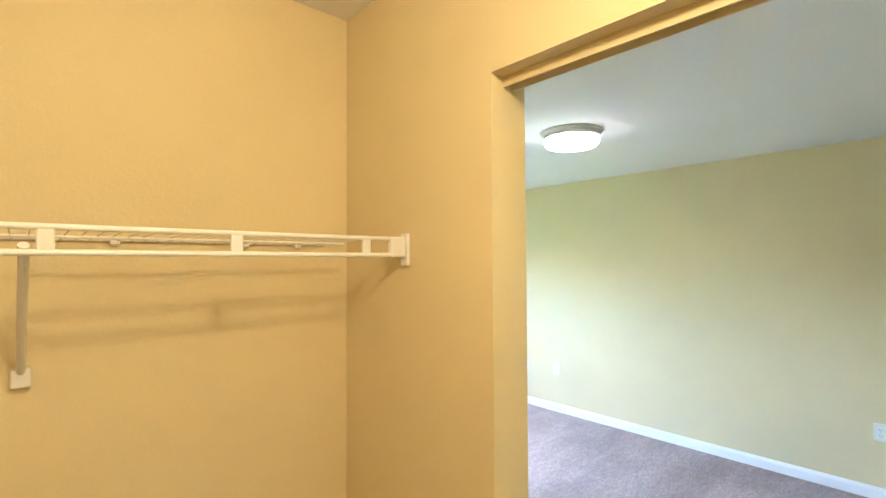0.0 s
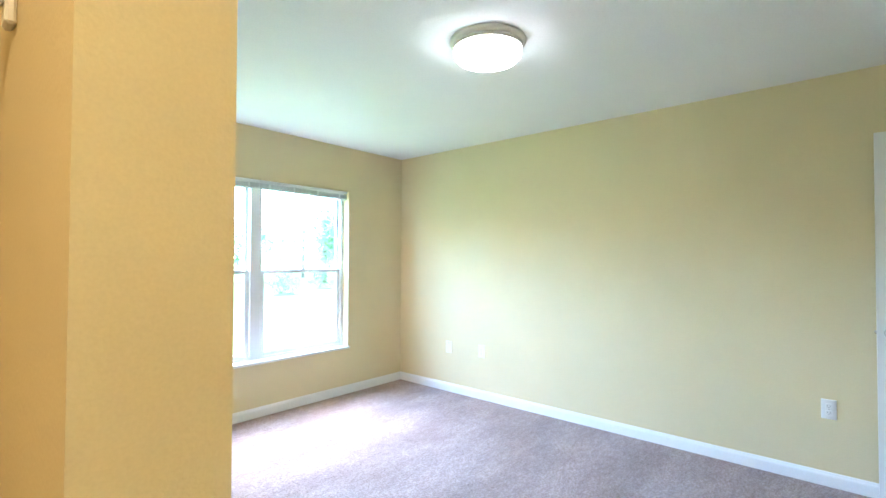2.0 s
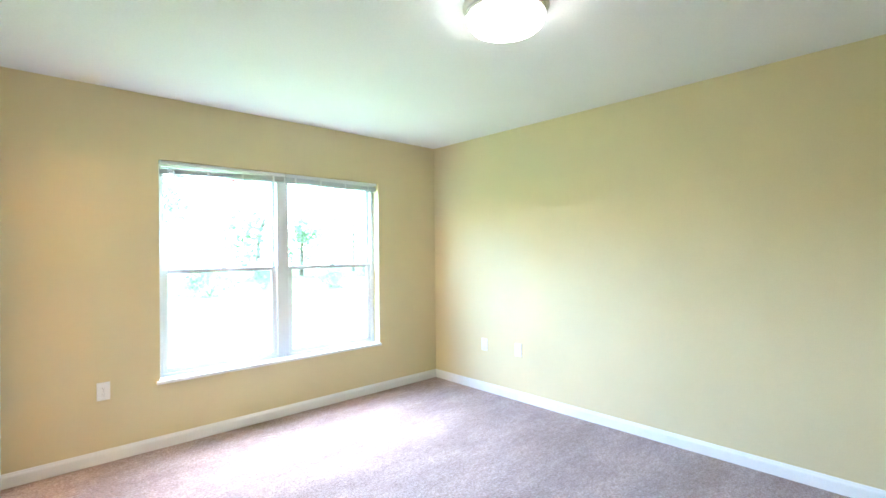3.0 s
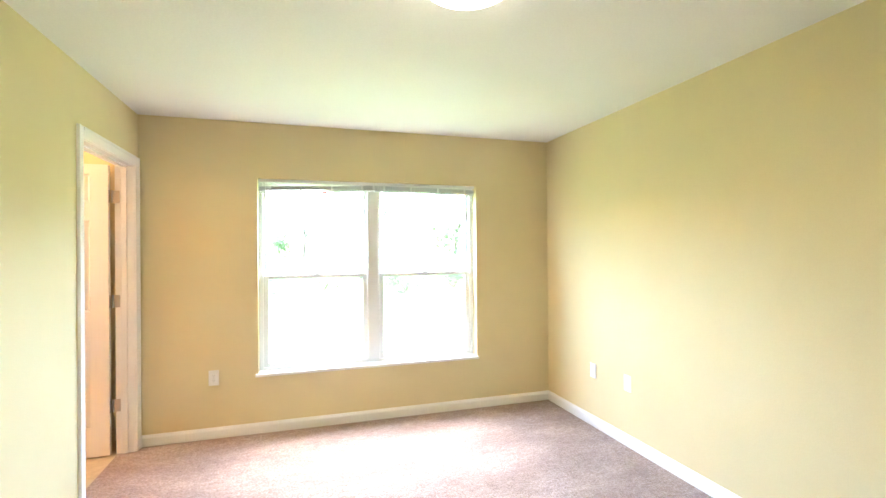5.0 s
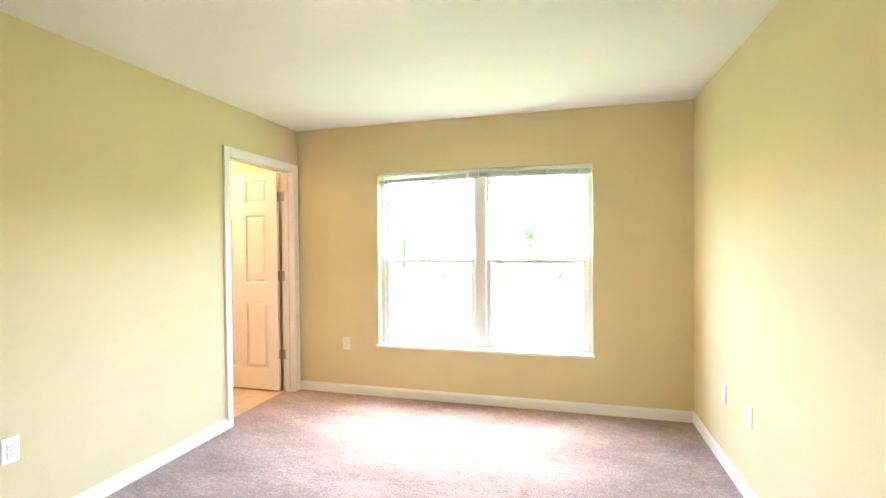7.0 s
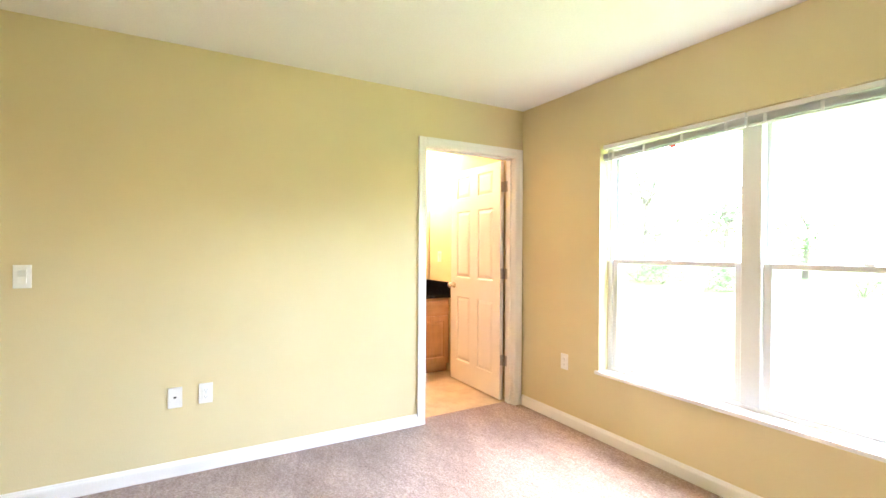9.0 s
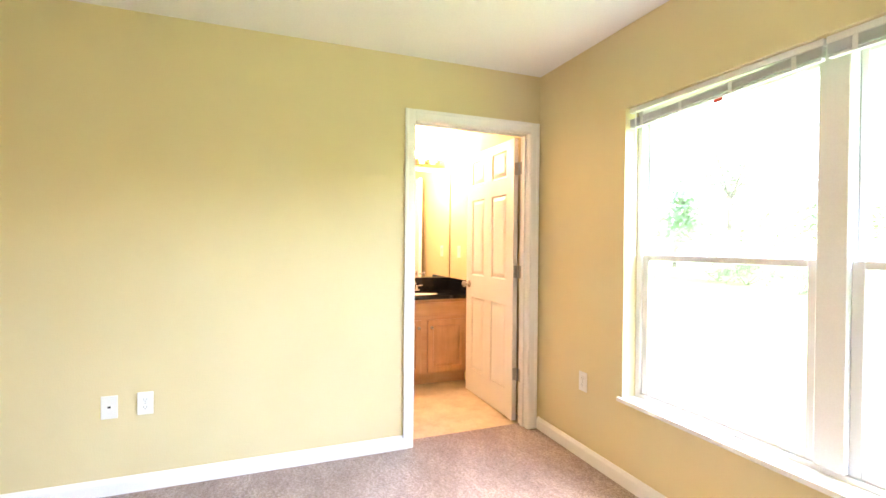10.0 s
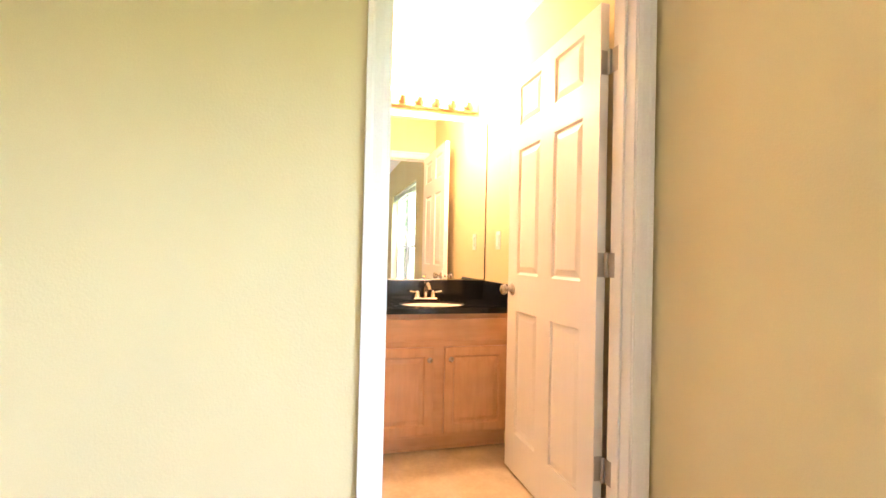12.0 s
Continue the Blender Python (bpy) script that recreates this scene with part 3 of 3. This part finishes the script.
def vanity():
    v = thing("vanity_cabinet", "maple vanity cabinet with two raised panel doors", "cabinet")
    part("toe_kick", boxed(XB + 0.01, -VW + 0.004, -0.004, VF - 0.045, -0.006, 0.085), MAPLE_H, v)
    part("toe_moulding", boxed(VF - 0.046, -VW + 0.004, -0.004, VF - 0.038, -0.006, 0.014, bevel=0.003), MAPLE_H, v)
    part("body", boxed(XB + 0.003, -VW, 0.085, VF - 0.020, -0.003, 0.775), MAPLE, v)
    bm = bmesh.new()
    for y0, y1, z0, z1 in ((-VW, -VW + 0.04, 0.085, 0.775), (-0.04, -0.003, 0.085, 0.775), (-0.475, -0.385, 0.125, 0.580),
                           (-VW + 0.04, -0.04, 0.085, 0.125), (-VW + 0.04, -0.04, 0.580, 0.630), (-VW + 0.04, -0.04, 0.735, 0.775)):
        box(bm, VF - 0.019, y0, z0, VF, y1, z1, bevel=0.001)
    part("face_frame", bm, MAPLE_H, v)
    bm = boxed(VF + 0.0005, -VW + 0.022, 0.622, VF + 0.019, -0.020, 0.745, bevel=0.004, segments=2)
    part("drawer_front", bm, MAPLE_H, v, "plain maple false drawer front")
    cabinet_door(-VW + 0.022, -0.462, 0.105, 0.588, -0.490, v)
    cabinet_door(-0.398, -0.020, 0.105, 0.588, -0.368, v)
    return v


vanity()

SX, SY, SZ = -1.395, -0.425, 0.808


def counter():
    c = thing("vanity_counter", "black granite vanity counter with backsplash", "countertop")
    # slab with an oval cut-out
    x0, x1, y0, y1 = XB + 0.002, VF + 0.035, -VW - 0.012, -0.002
    bm = bmesh.new()
    n = 48
    ring = []
    for i in range(n):
        a = 2 * math.pi * i / n
        ring.append((SX + 0.150 * math.cos(a), SY + 0.205 * math.sin(a)))
    outer = []
    for i in range(n):
        a = 2 * math.pi * i / n
        dx, dy = math.cos(a), math.sin(a)
        k = min(((x1 - SX) / dx if dx > 1e-6 else 9e9), ((x0 - SX) / dx if dx < -1e-6 else 9e9),
                ((y1 - SY) / dy if dy > 1e-6 else 9e9), ((y0 - SY) / dy if dy < -1e-6 else 9e9))
        outer.append((SX + dx * k, SY + dy * k))
    for cx, cy in ((x0, y0), (x0, y1), (x1, y0), (x1, y1)):
        j = min(range(n), key=lambda i: (outer[i][0] - cx) ** 2 + (outer[i][1] - cy) ** 2)
        outer[j] = (cx, cy)
    loops = [[bm.verts.new((x, y, z)) for x, y in pts] for pts, z in ((ring, SZ), (outer, SZ), (outer, SZ - 0.031), (ring, SZ - 0.031))]
    for p, q in zip(loops, loops[1:] + loops[:1]):
        for i in range(n):
            bm.faces.new((p[i], p[(i + 1) % n], q[(i + 1) % n], q[i]))
    bmesh.ops.recalc_face_normals(bm, faces=bm.faces)
    part("slab", bm, GRANITE, c)
    part("backsplash", boxed(XB + 0.001, y0, SZ + 0.0005, XB + 0.020, -0.022, 0.940, bevel=0.002), GRANITE, c)
    part("sidesplash", boxed(XB + 0.001, -0.021, SZ + 0.0005, VF + 0.03, -0.001, 0.940, bevel=0.002), GRANITE, c)
    return c


counter()

s = thing("sink_basin", "cream oval undermount sink below black granite", "sink")
oval = Matrix.Translation((SX, SY, SZ)) @ Matrix.Diagonal((0.150 / 0.2, 0.205 / 0.2, 1, 1))
part("bowl", lathe(bmesh.new(), [(0.1985, -0.030), (0.1985, -0.012), (0.193, -0.015), (0.178, -0.04), (0.15, -0.09), (0.10, -0.125), (0.03, -0.135), (0, -0.136)], 48, oval), CERAMIC, s)
part("drain", lathe(bmesh.new(), [(0, 0.003), (0.02, 0.003), (0.024, 0)], 20, Matrix.Translation((SX, SY, SZ - 0.135))), CHROME, s)


def faucet():
    f = thing("faucet", "chrome centreset faucet with two lever handles", "faucet")
    fx = SX - 0.195
    part("base", boxed(fx - 0.026, SY - 0.080, SZ + 0.0005, fx + 0.026, SY + 0.080, SZ + 0.022, bevel=0.010, segments=3), CHROME, f)
    bm = bmesh.new()
    pts = [(fx, 0.02), (fx + 0.004, 0.075), (fx + 0.03, 0.105), (fx + 0.07, 0.108), (fx + 0.105, 0.092), (fx + 0.112, 0.075)]
    for (xa, za), (xb, zb) in zip(pts, pts[1:]):
        rod(bm, (xa, SY, SZ + za), (xb, SY, SZ + zb), 0.013, 14)
    for xa, za in pts[1:-1]:
        bmesh.ops.create_uvsphere(bm, u_segments=14, v_segments=8, radius=0.0132, matrix=Matrix.Translation((xa, SY, SZ + za)))
    part("spout", bm, CHROME, f)
    part("lift_rod", lathe(bmesh.new(), [(0.003, 0), (0.003, 0.075), (0.007, 0.080), (0.006, 0.090), (0, 0.092)], 12, Matrix.Translation((fx - 0.02, SY, SZ + 0.07))), CHROME, f)
    for sgn in (-1, 1):
        y = SY + sgn * 0.052
        h = part("handle", lathe(bmesh.new(), [(0.022, 0), (0.021, 0.012), (0.016, 0.024), (0.017, 0.034), (0.010, 0.042), (0, 0.043)], 20, Matrix.Translation((fx, y, SZ + 0.021))), CHROME, f)
        part("lever", rod(bmesh.new(), (fx, y, SZ + 0.052), (fx + 0.012, y + sgn * 0.055, SZ + 0.060), 0.006, 10, 0.009), CHROME, h)
    return f


faucet()

m = thing("wall_mirror", "frameless bathroom mirror above the black backsplash", "mirror")
part("mirror_glass", boxed(XB + 0.0015, -VW - 0.30, 0.944, XB + 0.0075, -0.008, 2.005, bevel=0.001), MIRROR, m)
part("mirror_edge", boxed(XB + 0.0015, -0.0075, 0.944, XB + 0.0085, -0.0035, 2.005), DARK, m, "dark polished edge of the glass")


def vanity_light():
    v = thing("vanity_light", "brass bar light with lit frosted globes above the mirror", "lamp")
    part("backplate", boxed(XB + 0.001, -0.80, 2.068, XB + 0.026, -0.075, 2.155, bevel=0.006, segments=2), BRASS, v)
    for i in range(6):
        y = -0.152 - 0.112 * i
        at = Matrix.Translation((XB + 0.024, y, 2.105)) @ Matrix.Rotation(radians(52), 4, "Y")
        socket = part("socket", lathe(bmesh.new(), [(0, 0), (0.034, 0), (0.033, 0.006), (0.020, 0.026), (0.017, 0.046), (0.022, 0.050), (0, 0.050)], 24, at), BRASS, v)
        bm = lathe(bmesh.new(), [(0.014, 0.048), (0.020, 0.056), (0.036, 0.076), (0.041, 0.096), (0.036, 0.116), (0.020, 0.132), (0, 0.137)], 24, at)
        part("globe", bm, GLOBE, socket, "lit frosted globe bulb")
    return v


vanity_light()


# ---- outdoors ----
rng = random.Random(4)
bm = bmesh.new()
ticks = [-2500, -600, -150, -40, -15, -6.5, 0, 4, 12, 30, 80, 200, 600, 2500]
grid = [[bm.verts.new((x, y, -0.16)) for y in ticks] for x in ticks]
for i in range(len(ticks) - 1):
    for j in range(len(ticks) - 1):
        bm.faces.new((grid[i][j], grid[i + 1][j], grid[i + 1][j + 1], grid[i][j + 1]))
solid("ground", bm, GRASS, "sunlit green lawn", "ground")


def leaves(n, spread, size, seed):
    """Loose leaves in an uneven crown of several lobes."""
    r = random.Random(seed)
    lobes = [(Vector((r.uniform(-1, 1) * spread[0] * 0.6, r.uniform(-1, 1) * spread[1] * 0.6, spread[2] * r.uniform(0.25, 0.85))), r.uniform(0.28, 0.5)) for _ in range(9)]
    verts, faces = [], []
    for _ in range(n):
        c, k = r.choice(lobes)
        d = Vector((r.gauss(0, 1), r.gauss(0, 1), r.gauss(0, 1))).normalized() * (r.random() ** 0.45)
        p = c + Vector((d.x * spread[0], d.y * spread[1], d.z * spread[2])) * k
        p.z = max(p.z, 0.03)
        q = Euler((r.uniform(-1, 1), r.uniform(-1, 1), r.uniform(0, 6.3))).to_matrix()
        s = size * r.uniform(0.6, 1.3)
        k0 = len(verts)
        for u, v, w in ((-0.5, 0, 0), (0, -0.25, 0.06), (0.5, 0, 0), (0, 0.25, 0.06)):
            verts.append(p + q @ Vector((u * s, v * s, w * s)))
        faces.append((k0, k0 + 1, k0 + 2, k0 + 3))
    return verts, faces


def leafy(name, parent, mat, n, spread, size, seed, lift):
    data = bpy.data.meshes.new(name)
    v, f = leaves(n, spread, size, seed)
    data.from_pydata([(a.x, a.y, a.z + lift) for a in v], [], f)
    data.materials.append(mat)
    ob = new(name, data)
    ob.parent = parent
    return ob


def shrub(seed, x, y, spread):
    s = thing("shrub", "loose green garden shrub on the lawn", "shrub", "shrubs along the lawn")
    bm = bmesh.new()
    r = random.Random(seed)
    for _ in range(5):
        rod(bm, (0, 0, -0.01), (r.uniform(-0.5, 0.5) * spread[0], r.uniform(-0.5, 0.5) * spread[1], spread[2] * 0.3), 0.02, 6, 0.008)
    part("stems", bm, BARK, s)
    leafy("crown", s, LEAF, 1200, spread, 0.13, seed, 0.0)
    s.matrix_basis = pose(x, y, -0.16, 0, 0, r.uniform(0, 360))


def tree(seed, x, y, tall, count):
    t = thing("tree", "broadleaf garden tree with a loose crown", "tree", "trees behind the lawn")
    r = random.Random(seed)
    bm = bmesh.new()
    rod(bm, (0, 0, -0.02), (0.1, 0.05, tall * 0.5), 0.16, 10, 0.09)
    for _ in range(6):
        rod(bm, (0.1, 0.05, tall * 0.45), (r.uniform(-1, 1) * tall * 0.25, r.uniform(-1, 1) * tall * 0.25, tall * r.uniform(0.65, 0.9)), 0.06, 7, 0.015)
    part("trunk", bm, BARK, t)
    leafy("crown", t, LEAF, count, (tall * 0.52, tall * 0.42, tall * 0.72), 0.36, seed, tall * 0.12)
    t.matrix_basis = pose(x, y, -0.16)


for i in range(13):
    shrub(20 + i, -17 + 2.7 * i + rng.uniform(-0.7, 0.7), 15 + rng.uniform(-1.2, 1.5), (1.5, 1.2, rng.uniform(1.2, 2.0)))
for i in range(16):
    tree(50 + i, -34 + 4.4 * i + rng.uniform(-1.2, 1.2), 24 + rng.uniform(-2.5, 4.0), rng.uniform(5.0, 7.5), 1400)
# side trees, added to screen low sky light off the room's side walls
for i in range(5):
    tree(70 + i, -13 + rng.uniform(-2, 1), 3.5 + 4.2 * i + rng.uniform(-1, 1), rng.uniform(6.0, 8.5), 2800)
    tree(80 + i, 17 + rng.uniform(-1, 2), 3.5 + 4.2 * i + rng.uniform(-1, 1), rng.uniform(6.0, 8.5), 2800)
